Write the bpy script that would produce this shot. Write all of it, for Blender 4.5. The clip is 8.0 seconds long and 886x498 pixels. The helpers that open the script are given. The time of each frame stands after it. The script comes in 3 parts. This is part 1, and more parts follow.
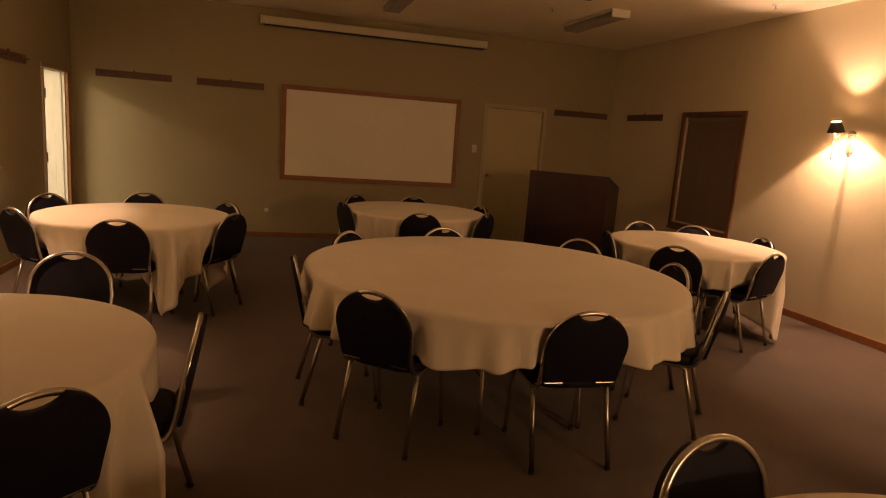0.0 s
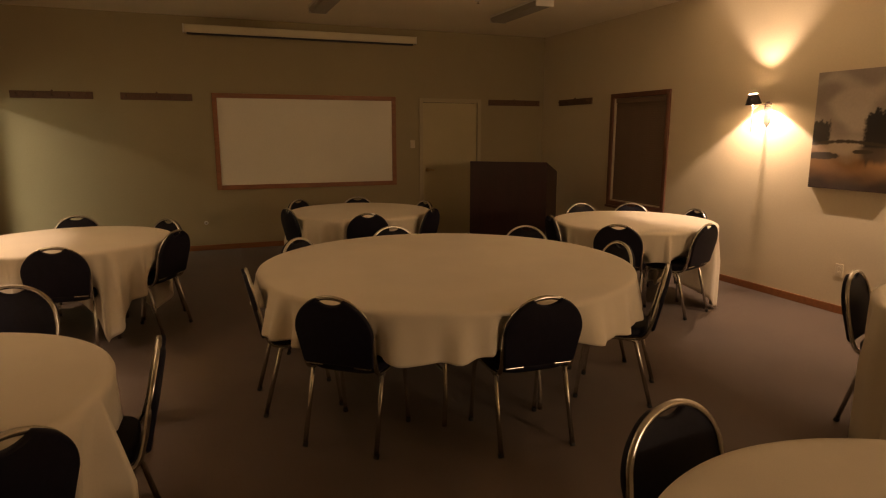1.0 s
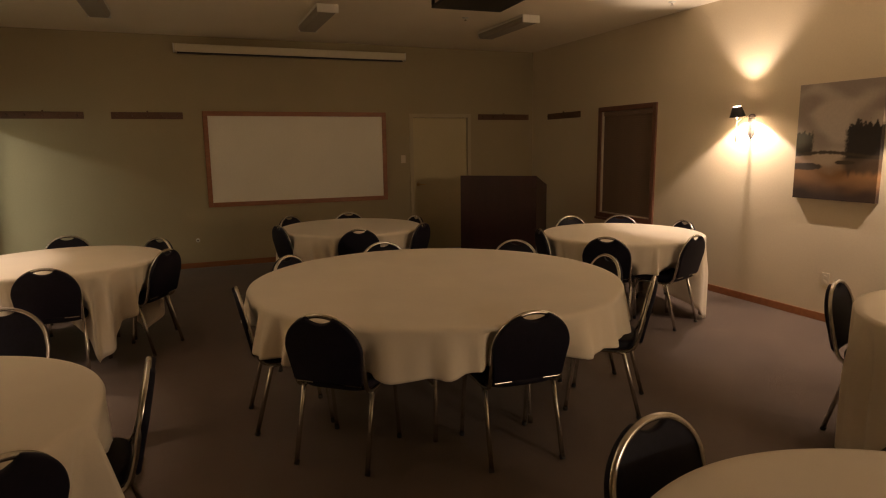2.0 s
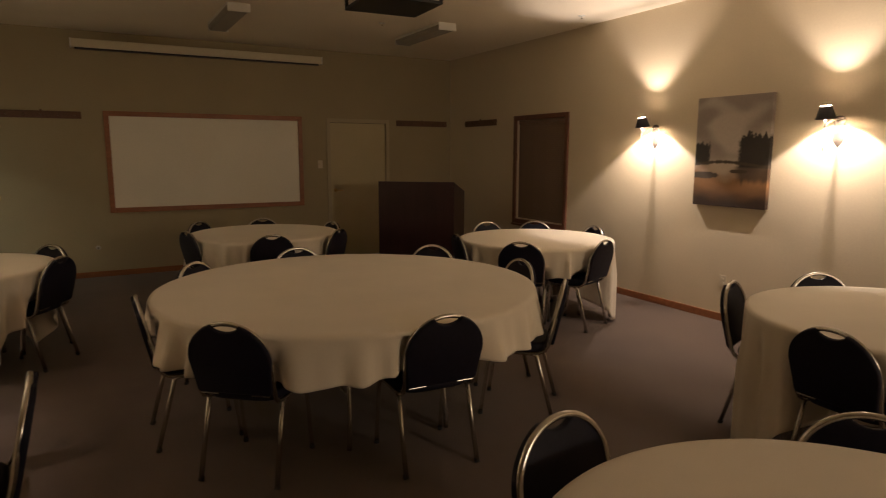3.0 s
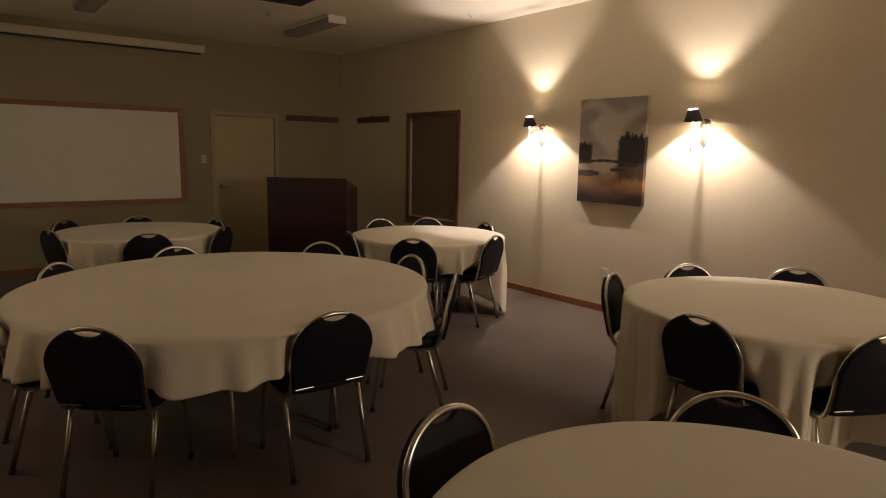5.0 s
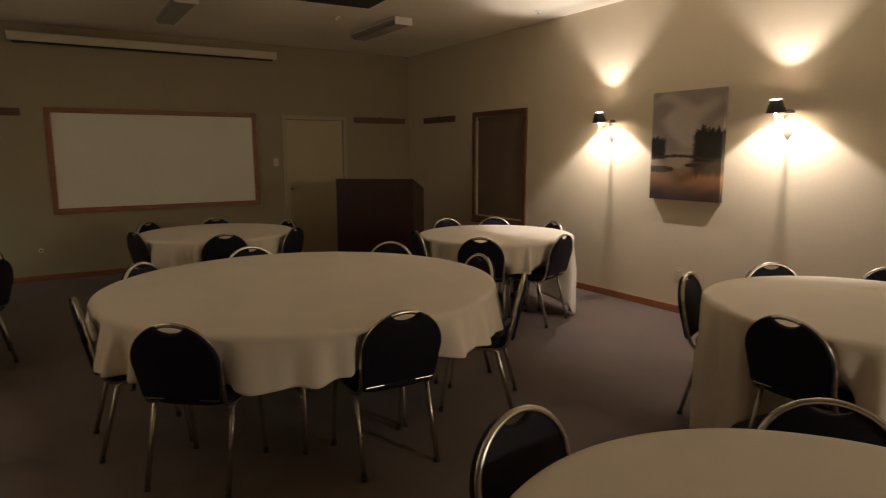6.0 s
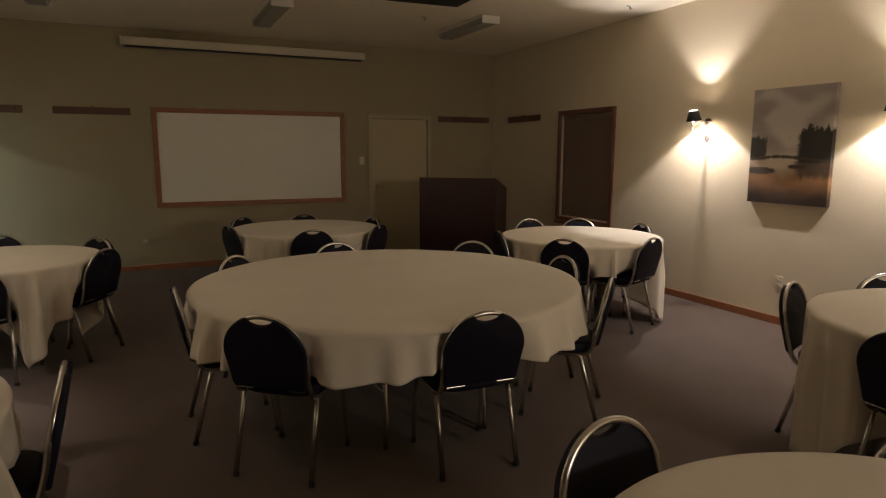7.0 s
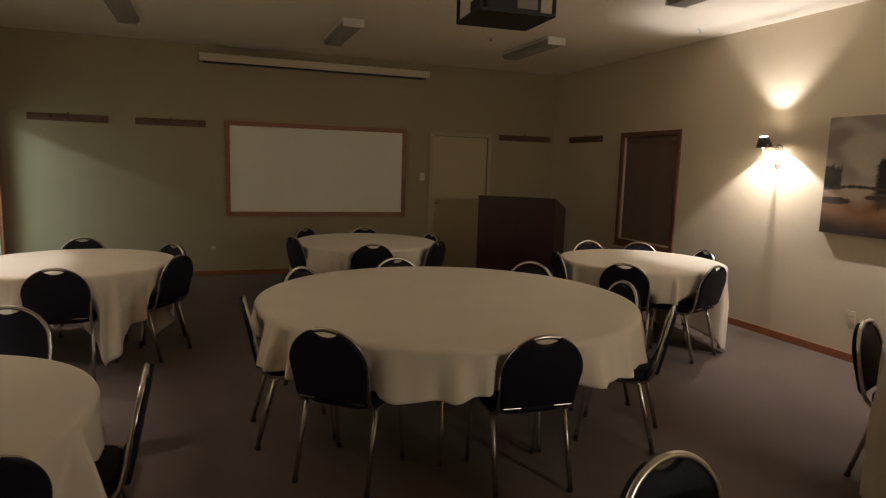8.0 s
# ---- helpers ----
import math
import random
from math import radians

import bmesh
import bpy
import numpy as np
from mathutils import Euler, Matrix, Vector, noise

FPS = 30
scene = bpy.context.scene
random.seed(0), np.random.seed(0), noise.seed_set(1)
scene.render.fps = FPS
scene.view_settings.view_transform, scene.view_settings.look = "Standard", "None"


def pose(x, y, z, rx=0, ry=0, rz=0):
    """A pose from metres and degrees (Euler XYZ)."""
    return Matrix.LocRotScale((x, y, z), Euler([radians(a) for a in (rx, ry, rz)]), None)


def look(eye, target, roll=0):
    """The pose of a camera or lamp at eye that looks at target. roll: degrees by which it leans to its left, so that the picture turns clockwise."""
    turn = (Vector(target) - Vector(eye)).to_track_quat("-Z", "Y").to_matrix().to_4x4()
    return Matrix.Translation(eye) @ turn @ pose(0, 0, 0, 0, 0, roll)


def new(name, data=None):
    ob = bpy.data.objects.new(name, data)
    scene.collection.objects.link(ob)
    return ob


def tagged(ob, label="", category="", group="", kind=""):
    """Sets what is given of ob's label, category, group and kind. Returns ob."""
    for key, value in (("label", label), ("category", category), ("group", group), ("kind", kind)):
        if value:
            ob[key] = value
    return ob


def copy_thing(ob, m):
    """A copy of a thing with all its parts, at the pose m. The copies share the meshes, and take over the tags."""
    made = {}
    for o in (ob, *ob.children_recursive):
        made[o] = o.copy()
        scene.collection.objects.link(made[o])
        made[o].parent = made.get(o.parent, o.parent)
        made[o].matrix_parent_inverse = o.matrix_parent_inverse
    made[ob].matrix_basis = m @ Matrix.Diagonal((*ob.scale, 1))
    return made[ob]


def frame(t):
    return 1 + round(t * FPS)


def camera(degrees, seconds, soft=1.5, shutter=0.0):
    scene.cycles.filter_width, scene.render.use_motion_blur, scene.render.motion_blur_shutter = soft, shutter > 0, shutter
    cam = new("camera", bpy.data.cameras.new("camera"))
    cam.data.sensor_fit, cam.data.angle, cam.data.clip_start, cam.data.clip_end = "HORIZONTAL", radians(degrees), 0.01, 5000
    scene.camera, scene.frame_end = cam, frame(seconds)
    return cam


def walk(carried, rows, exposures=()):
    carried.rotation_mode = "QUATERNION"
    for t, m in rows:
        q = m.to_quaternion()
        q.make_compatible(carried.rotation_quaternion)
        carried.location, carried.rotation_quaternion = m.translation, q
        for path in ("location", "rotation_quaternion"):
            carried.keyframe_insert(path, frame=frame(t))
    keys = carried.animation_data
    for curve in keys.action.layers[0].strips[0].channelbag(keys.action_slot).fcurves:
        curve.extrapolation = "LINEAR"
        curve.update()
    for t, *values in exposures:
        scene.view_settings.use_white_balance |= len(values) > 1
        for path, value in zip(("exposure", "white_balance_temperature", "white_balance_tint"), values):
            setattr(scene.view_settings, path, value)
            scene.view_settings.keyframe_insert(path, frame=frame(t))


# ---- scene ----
cam = camera(70.6, 8.0, soft=1.1, shutter=0.35)
PATH = [
    (0, (-5.196, -9.026, 1.564), (-4.651, -7.134, 1.211), 4.2),
    (0.5, (-5.209, -9.026, 1.569), (-4.618, -7.151, 1.196), 2.9),
    (1, (-5.248, -9.061, 1.587), (-4.537, -7.227, 1.222), -0.0),
    (1.2, (-5.225, -9.068, 1.616), (-4.516, -7.232, 1.26), -0.9),
    (2.3, (-5.234, -9.109, 1.612), (-4.475, -7.286, 1.298), -0.3),
    (2.5, (-5.216, -9.103, 1.602), (-4.412, -7.298, 1.296), -0.4),
    (3, (-5.184, -9.1, 1.594), (-4.225, -7.372, 1.29), 0.1),
    (3.5, (-5.162, -9.096, 1.585), (-4.097, -7.428, 1.296), 0.6),
    (4, (-5.144, -9.091, 1.577), (-4.003, -7.474, 1.284), 0.7),
    (4.2, (-5.134, -9.08, 1.565), (-3.963, -7.486, 1.268), 0.9),
    (4.9, (-5.128, -9.084, 1.569), (-3.895, -7.539, 1.264), 0.95),
    (5.3, (-5.125, -9.087, 1.573), (-3.897, -7.539, 1.265), 0.9),
    (5.5, (-5.122, -9.088, 1.577), (-3.91, -7.526, 1.274), 0.7),
    (6, (-5.123, -9.049, 1.557), (-4.06, -7.383, 1.251), -0.2),
    (6.5, (-5.124, -9.027, 1.554), (-4.191, -7.284, 1.25), -0.5),
    (7, (-5.128, -9.009, 1.555), (-4.287, -7.221, 1.247), 0.1),
    (7.5, (-5.147, -8.993, 1.567), (-4.381, -7.168, 1.271), 1.3),
    (8, (-5.187, -9.032, 1.591), (-4.501, -7.172, 1.327), 1.7),
]
LOOKS = [(0.0, 0.70, 9800, 42), (0.5, 0.71, 9000, 38), (1.0, 0.69, 7900, 26), (2.3, 0.62, 6400, 21), (3.0, 0.59, 6000, 18), (5.5, 0.56, 5500, 14), (7.0, 0.63, 5200, 12), (8.0, 0.655, 5150, 12)]
walk(cam, [(t, look(eye, target, roll)) for t, eye, target, roll in PATH], LOOKS)


# ---- world and light ----
world = bpy.data.worlds.new("world")
world.use_nodes = True
scene.world = world
world.node_tree.nodes["Background"].inputs[0].default_value = (0.02, 0.025, 0.04, 1)
world.node_tree.nodes["Background"].inputs[1].default_value = 0.05
WARM = (1.0, 0.81, 0.615)
SCONCE_W = 47.5
BACK_FILL_W = 92.0
HALL_W = 36.0

# ---- room numbers ----
WEST, SOUTH, CEIL = -7.58, -11.4, 3.067
THICK = 0.14


# ---- materials ----
def shader(name):
    m = bpy.data.materials.new(name)
    m.use_nodes = True
    return m, m.node_tree, m.node_tree.nodes["Principled BSDF"]


def mat(name, colour, rough=0.6, metal=0.0, vary=0.15, scale=6.0, bump=0.0, bump_scale=200.0, fine=60.0, sheen=0.0, stretch=(1, 1, 1), coat=0.0):
    m, tree, b = shader(name)
    n, l = tree.nodes, tree.links
    co = n.new("ShaderNodeTexCoord")
    mp = n.new("ShaderNodeMapping")
    mp.inputs["Scale"].default_value = stretch
    l.new(co.outputs["Object"], mp.inputs["Vector"])
    big, small = n.new("ShaderNodeTexNoise"), n.new("ShaderNodeTexNoise")
    big.inputs["Scale"].default_value, big.inputs["Detail"].default_value = scale, 4
    small.inputs["Scale"].default_value, small.inputs["Detail"].default_value = fine, 3
    for t in (big, small):
        l.new(mp.outputs["Vector"], t.inputs["Vector"])
    add = n.new("ShaderNodeMath")
    add.operation = "ADD"
    l.new(big.outputs["Fac"], add.inputs[0])
    l.new(small.outputs["Fac"], add.inputs[1])
    half = n.new("ShaderNodeMapRange")
    half.inputs["From Min"].default_value, half.inputs["From Max"].default_value = 0.6, 1.4
    half.inputs["To Min"].default_value, half.inputs["To Max"].default_value = 1 - vary, 1 + vary
    l.new(add.outputs[0], half.inputs["Value"])
    mul = n.new("ShaderNodeMix")
    mul.data_type, mul.blend_type = "RGBA", "MULTIPLY"
    mul.inputs["Factor"].default_value = 1.0
    mul.inputs["A"].default_value = (*colour, 1)
    l.new(half.outputs["Result"], mul.inputs["B"])
    l.new(mul.outputs["Result"], b.inputs["Base Color"])
    b.inputs["Roughness"].default_value = rough
    b.inputs["Metallic"].default_value = metal
    b.inputs["Sheen Weight"].default_value = sheen
    b.inputs["Coat Weight"].default_value = coat
    if bump:
        t = n.new("ShaderNodeTexNoise")
        t.inputs["Scale"].default_value, t.inputs["Detail"].default_value = bump_scale, 3
        l.new(mp.outputs["Vector"], t.inputs["Vector"])
        bp = n.new("ShaderNodeBump")
        bp.inputs["Strength"].default_value, bp.inputs["Distance"].default_value = bump, 0.004
        l.new(t.outputs["Fac"], bp.inputs["Height"])
        l.new(bp.outputs["Normal"], b.inputs["Normal"])
    return m


M_CREAM = mat("cream_wall_paint", (0.69, 0.595, 0.425), 0.75, vary=0.05, scale=1.2, bump=0.25, bump_scale=90)
M_TAUPE = mat("taupe_wall_paint", (0.37, 0.312, 0.19), 0.75, vary=0.06, scale=1.2, bump=0.25, bump_scale=90)
M_CEIL = mat("ceiling_paint", (0.88, 0.80, 0.65), 0.85, vary=0.06, scale=1.0, bump=0.4, bump_scale=60)
M_CARPET = mat("carpet", (0.108, 0.074, 0.055), 0.95, vary=0.3, scale=1.6, bump=0.9, bump_scale=260, fine=140, sheen=0.15)
M_OAK = mat("stained_oak", (0.29, 0.112, 0.042), 0.45, vary=0.3, scale=3, fine=40, stretch=(1, 8, 8), bump=0.15)
M_DARKWOOD = mat("dark_wood", (0.165, 0.070, 0.042), 0.42, vary=0.3, scale=3, fine=50, stretch=(8, 8, 1))
M_RACK = mat("rack_wood", (0.13, 0.065, 0.035), 0.5, vary=0.25, scale=4, fine=60)
M_POD = mat("mahogany_veneer", (0.036, 0.0132, 0.0145), 0.38, vary=0.35, scale=2, fine=30, stretch=(6, 6, 0.8), bump=0.1)
M_BOARD = mat("whiteboard_enamel", (0.85, 0.81, 0.69), 0.5, vary=0.05, scale=1.5)
M_DOOR = mat("door_paint", (0.50, 0.425, 0.245), 0.5, vary=0.06, scale=2)
M_TRIM = mat("trim_paint", (0.44, 0.37, 0.235), 0.5, vary=0.06, scale=2)
# also puts the light on the window reveal and near doorway casing into colour
M_PLATE = mat("ivory_plastic_and_lit_trim", (0.66, 0.58, 0.44), 0.4, vary=0.04)
M_CLOTH = mat("tablecloth_linen", (0.87, 0.785, 0.64), 0.85, vary=0.06, scale=3, bump=0.12, bump_scale=420, fine=300, sheen=0.3)
M_VINYL = mat("navy_vinyl", (0.0095, 0.0090, 0.019), 0.58, vary=0.3, scale=10, bump=0.3, bump_scale=300)
M_VINYL.node_tree.nodes["Principled BSDF"].inputs["Specular IOR Level"].default_value = 0.22
M_CHROME = mat("chrome", (0.68, 0.66, 0.62), 0.26, metal=1.0, vary=0.12, scale=14)
M_RUBBER = mat("black_rubber", (0.018, 0.017, 0.016), 0.7, vary=0.2)
M_BLACK = mat("black_metal", (0.012, 0.012, 0.013), 0.45, vary=0.2)
M_SHADE = mat("black_shade_paper", (0.012, 0.011, 0.01), 0.6, vary=0.2)
M_GOLD = mat("gilt_lining", (0.93, 0.84, 0.66), 0.5, vary=0.06)
M_BRONZE = mat("aged_bronze", (0.055, 0.038, 0.030), 0.55, metal=0.1, vary=0.35, scale=20)
M_PLAQUE = mat("brushed_bronze_plaque", (0.10, 0.085, 0.072), 0.5, metal=0.25, vary=0.35, scale=30, fine=120)
M_WHITE = mat("white_enamel", (0.72, 0.70, 0.64), 0.45, vary=0.05)
M_LENS = mat("prismatic_diffuser", (0.32, 0.295, 0.25), 0.45, vary=0.06, bump=0.5, bump_scale=150)
M_SCREEN = mat("screen_housing", (0.66, 0.60, 0.44), 0.45, vary=0.05)
M_BLIND = mat("wooden_blind", (0.21, 0.145, 0.105), 0.5, vary=0.25, scale=4, fine=60, stretch=(8, 1, 8))
M_TABLE = mat("table_laminate", (0.25, 0.17, 0.10), 0.4, vary=0.2, stretch=(1, 6, 1))
M_HALL = mat("hall_white_paint", (0.78, 0.78, 0.70), 0.7, vary=0.04)
M_BRASS = mat("brass", (0.55, 0.38, 0.16), 0.35, metal=1.0, vary=0.2)


def glow(name, colour, strength):
    m, tree, b = shader(name)
    b.inputs["Base Color"].default_value = (*colour, 1)
    b.inputs["Emission Color"].default_value = (*colour, 1)
    b.inputs["Emission Strength"].default_value = strength
    return m


M_BULB = glow("lamp_bulb", (1.0, 0.76, 0.48), 220.0)
M_HALLGLOW = glow("hall_lamp_glow", (1.0, 0.98, 0.85), 6.0)


# ---- mesh helpers ----
def link(name, bm, material, parent=None, label="", smooth=False):
    me = bpy.data.meshes.new(name)
    bm.normal_update()
    if smooth:
        for f in bm.faces:
            f.smooth = True
    bm.to_mesh(me)
    bm.free()
    me.materials.append(material)
    ob = new(name, me)
    ob.parent = parent
    if label:
        ob["label"] = label
    return ob


def part(name, bm, material, parent, label="", smooth=False):
    return link(name, bm, material, parent, label, smooth)


def box_into(bm, lo, hi, bevel=0.0, m=None):
    c = [(a + b) / 2 for a, b in zip(lo, hi)]
    d = [abs(b - a) for a, b in zip(lo, hi)]
    r = bmesh.ops.create_cube(bm, size=1.0)
    bmesh.ops.scale(bm, vec=d, verts=r["verts"])
    bmesh.ops.translate(bm, vec=c, verts=r["verts"])
    vs = r["verts"]
    if bevel:
        es = list({e for v in vs for e in v.link_edges})
        out = bmesh.ops.bevel(bm, geom=es, offset=bevel, segments=2, affect="EDGES", profile=0.6)
        vs = list({v for f in out["faces"] for v in f.verts} | {v for v in vs if v.is_valid})
    if m is not None:
        bmesh.ops.transform(bm, matrix=m, verts=vs)
    return bm


def box(lo, hi, bevel=0.0, m=None):
    return box_into(bmesh.new(), lo, hi, bevel, m)


def smooth_path(pts, per=6):
    """A soft line through the points."""
    p = [Vector(q) for q in pts]
    p = [p[0] * 2 - p[1]] + p + [p[-1] * 2 - p[-2]]
    out = []
    for i in range(1, len(p) - 2):
        for k in range(per):
            t = k / per
            a, b, c, d = p[i - 1:i + 3]
            out.append(0.5 * (2 * b + (c - a) * t + (2 * a - 5 * b + 4 * c - d) * t * t + (3 * b - a - 3 * c + d) * t ** 3))
    out.append(p[-2].copy())
    return out


def tube(pts, r, sides=8, bm=None):
    bm = bm or bmesh.new()
    pts = [Vector(q) for q in pts]
    rings, up = [], None
    for i, q in enumerate(pts):
        d = (pts[min(i + 1, len(pts) - 1)] - pts[max(i - 1, 0)]).normalized()
        if up is None:
            up = d.orthogonal().normalized()
        up = (up - d * up.dot(d)).normalized()
        side = d.cross(up)
        rr = r[i] if isinstance(r, (list, tuple)) else r
        rings.append([bm.verts.new(q + (up * math.cos(a) + side * math.sin(a)) * rr) for a in (2 * math.pi * k / sides for k in range(sides))])
    for a, b in zip(rings, rings[1:]):
        for k in range(sides):
            bm.faces.new((a[k], a[(k + 1) % sides], b[(k + 1) % sides], b[k]))
    bm.faces.new(rings[0][::-1])
    bm.faces.new(rings[-1])
    return bm


def lathe(profile, sides=28, bm=None, at=(0, 0, 0), closed=True):
    """A turned shape from (radius, height) pairs."""
    bm = bm or bmesh.new()
    rings = []
    for r, z in profile:
        if r < 1e-5:
            rings.append([bm.verts.new((at[0], at[1], at[2] + z))])
        else:
            rings.append([bm.verts.new((at[0] + r * math.cos(a), at[1] + r * math.sin(a), at[2] + z)) for a in (2 * math.pi * k / sides for k in range(sides))])
    for a, b in zip(rings, rings[1:]):
        for k in range(sides):
            q = [a[k % len(a)], a[(k + 1) % len(a)], b[(k + 1) % len(b)], b[k % len(b)]]
            q = list(dict.fromkeys(q))
            if len(q) > 2:
                bm.faces.new(q)
    return bm


def slab(outlines, thick, bevel, m):
    """A flat pad from closed outlines (the first one solid, the others holes), with rounded rims, as a bmesh at m."""
    cu = bpy.data.curves.new("pad", "CURVE")
    cu.dimensions, cu.fill_mode = "2D", "BOTH"
    cu.extrude, cu.bevel_depth, cu.bevel_resolution, cu.offset = thick / 2 - bevel, bevel, 2, -bevel
    for pts in outlines:
        sp = cu.splines.new("POLY")
        sp.points.add(len(pts) - 1)
        for q, (x, y) in zip(sp.points, pts):
            q.co = (x, y, 0, 1)
        sp.use_cyclic_u = True
    ob = bpy.data.objects.new("pad", cu)
    scene.collection.objects.link(ob)
    me = bpy.data.meshes.new_from_object(ob.evaluated_get(bpy.context.evaluated_depsgraph_get()))
    bm = bmesh.new()
    bm.from_mesh(me)
    bpy.data.objects.remove(ob)
    bpy.data.curves.remove(cu)
    bpy.data.meshes.remove(me)
    bmesh.ops.remove_doubles(bm, verts=bm.verts, dist=0.0002)
    bmesh.ops.transform(bm, matrix=m, verts=bm.verts)
    return bm


def thing(name, label, category, group="", at=(0, 0, 0), turn=0.0):
    ob = new(name)
    ob.matrix_basis = pose(*at, 0, 0, turn)
    return tagged(ob, label, category, group)


def structure(ob, label, category):
    return tagged(ob, label, category, kind="structure")


# ---- floor, ceiling, walls ----
structure(link("floor", box((WEST - 2.2, SOUTH - THICK, -0.12), (THICK, THICK + 0.4, 0.0)), M_CARPET), "dark grey-brown cut pile carpet floor", "floor")
structure(link("ceiling", box((WEST, SOUTH, CEIL), (0, 0, CEIL + 0.12)), M_CEIL), "cream painted textured ceiling", "ceiling")
# far wall with the side door opening (the opening is behind a closed leaf)
DX0, DX1, DH = -2.07, -1.155, 2.045
bm = box((WEST - THICK, 0, 0), (DX0, THICK, CEIL))
box_into(bm, (DX1, 0, 0), (THICK, THICK, CEIL))
box_into(bm, (DX0, 0, DH), (DX1, THICK, CEIL))
structure(link("wall_north", bm, M_TAUPE), "taupe painted plain wall with a whiteboard", "wall")
# right wall with the window opening
WY0, WY1, WZ0, WZ1 = -2.91, -1.88, 0.68, 2.035
bm = box((0, SOUTH, 0), (THICK, WY0, CEIL))
box_into(bm, (0, WY1, 0), (THICK, 0, CEIL))
box_into(bm, (0, WY0, 0), (THICK, WY1, WZ0))
box_into(bm, (0, WY0, WZ1), (THICK, WY1, CEIL))
structure(link("wall_east", bm, M_CREAM), "cream painted wall lit by two sconces", "wall")
# left wall with the open doorway beside the corner
LY0, LY1, LH = -1.07, -0.20, 2.0
bm = box((WEST - THICK, SOUTH, 0), (WEST, LY0, CEIL))
box_into(bm, (WEST - THICK, LY1, 0), (WEST, 0, CEIL))
box_into(bm, (WEST - THICK, LY0, LH), (WEST, LY1, CEIL))
structure(link("wall_west", bm, M_TAUPE), "taupe painted wall with an open doorway", "wall")
# the opening and the lobby are unseen, added to let fill light in
SX0, SX1, SH = -2.5, -0.5, 2.4
bm = box((WEST - THICK, SOUTH - THICK, 0), (SX0, SOUTH, CEIL))
box_into(bm, (SX1, SOUTH - THICK, 0), (THICK, SOUTH, CEIL))
box_into(bm, (SX0, SOUTH - THICK, SH), (SX1, SOUTH, CEIL))
structure(link("wall_south", bm, M_CREAM), "unseen cream painted wall with a wide opening added for light", "wall")
LB = SOUTH - 2.8
bm = box((SX0 - 1.0, LB - 0.1, 0), (SX1 + 1.0, LB, 2.7))
box_into(bm, (SX0 - 1.1, LB, 0), (SX0 - 1.0, SOUTH - THICK, 2.7))
box_into(bm, (SX1 + 1.0, LB, 0), (SX1 + 1.1, SOUTH - THICK, 2.7))
structure(link("wall_lobby", bm, M_CREAM), "cream walls of an unseen lobby added around the fill lamp", "wall")
structure(link("ceiling_lobby", box((SX0 - 1.1, LB - 0.1, 2.7), (SX1 + 1.1, SOUTH - THICK, 2.8)), M_CEIL), "cream ceiling of the added unseen lobby", "ceiling")
structure(link("floor_lobby", box((SX0 - 1.1, LB - 0.1, -0.12), (SX1 + 1.1, SOUTH - THICK, 0)), M_CARPET), "dark carpet of the added unseen lobby", "floor")
# hallway behind the doorway
HX, HY0, HY1, HZ = WEST - 2.1, -3.4, 0.35, 2.62
bm = box((HX - 0.1, HY0, 0), (HX, HY1, HZ))
box_into(bm, (HX, HY0 - 0.1, 0), (WEST - THICK, HY0, HZ))
box_into(bm, (HX, HY1, 0), (WEST - THICK, HY1 + 0.1, HZ))
box_into(bm, (WEST - THICK - 0.012, HY0, 0), (WEST - THICK - 0.002, LY0 - 0.06, HZ))
structure(link("wall_hall", bm, M_HALL), "bright white painted hallway walls", "wall")
structure(link("ceiling_hall", box((HX - 0.1, HY0 - 0.1, HZ), (WEST - THICK, HY1 + 0.1, HZ + 0.1)), M_HALL), "white hallway ceiling", "ceiling")


def board_strip(name, lo, hi, material, label, category, bevel=0.004):
    return structure(link(name, box(lo, hi, bevel), material), label, category)


BB = 0.072
for name, lo, hi in (
    ("baseboard", (WEST + 0.014, -0.014, 0), (DX0 - 0.06, 0, BB)),
    ("baseboard", (DX1 + 0.06, -0.014, 0), (-0.014, 0, BB)),
    ("baseboard", (-0.014, SOUTH, 0), (0, -0.0, BB)),
    ("baseboard", (WEST, SOUTH, 0), (WEST + 0.014, LY0 - 0.075, BB)),
    ("baseboard", (WEST + 0.014, SOUTH, 0), (SX0, SOUTH + 0.014, BB)),
    ("baseboard", (SX1, SOUTH, 0), (-0.014, SOUTH + 0.014, BB)),
):
    board_strip(name, lo, hi, M_OAK, "reddish stained oak baseboard", "baseboard")

# ---- doors ----
d = thing("door_1", "closed flush door painted yellowish cream", "door")
structure(d, "closed flush door painted yellowish cream", "door")
leaf = part("leaf", box((DX0 + 0.012, 0.02, 0.008), (DX1 - 0.012, 0.062, DH - 0.012), 0.003), M_DOOR, d)
for x0, x1, z0, z1 in ((DX0 - 0.05, DX0 + 0.008, 0, DH + 0.05), (DX1 - 0.008, DX1 + 0.05, 0, DH + 0.05), (DX0 + 0.008, DX1 - 0.008, DH - 0.008, DH + 0.05)):
    part("casing", box((x0, -0.014, z0), (x1, 0.03, z1), 0.004), M_TRIM, d)
kb = lathe([(0, 0), (0.026, 0), (0.028, 0.006), (0.012, 0.012), (0.011, 0.04), (0, 0.042)], 20)
bmesh.ops.transform(kb, matrix=pose(-1.985, 0.02, 1.03, 90), verts=kb.verts)
tube(smooth_path([(-1.985, -0.018, 1.03), (-1.96, -0.026, 1.031), (-1.88, -0.024, 1.027)], 4), [0.011] * 5 + [0.009] * 3 + [0.007], 8, kb)
part("door_handle", kb, M_BRASS, d, "small brass lever handle", True)

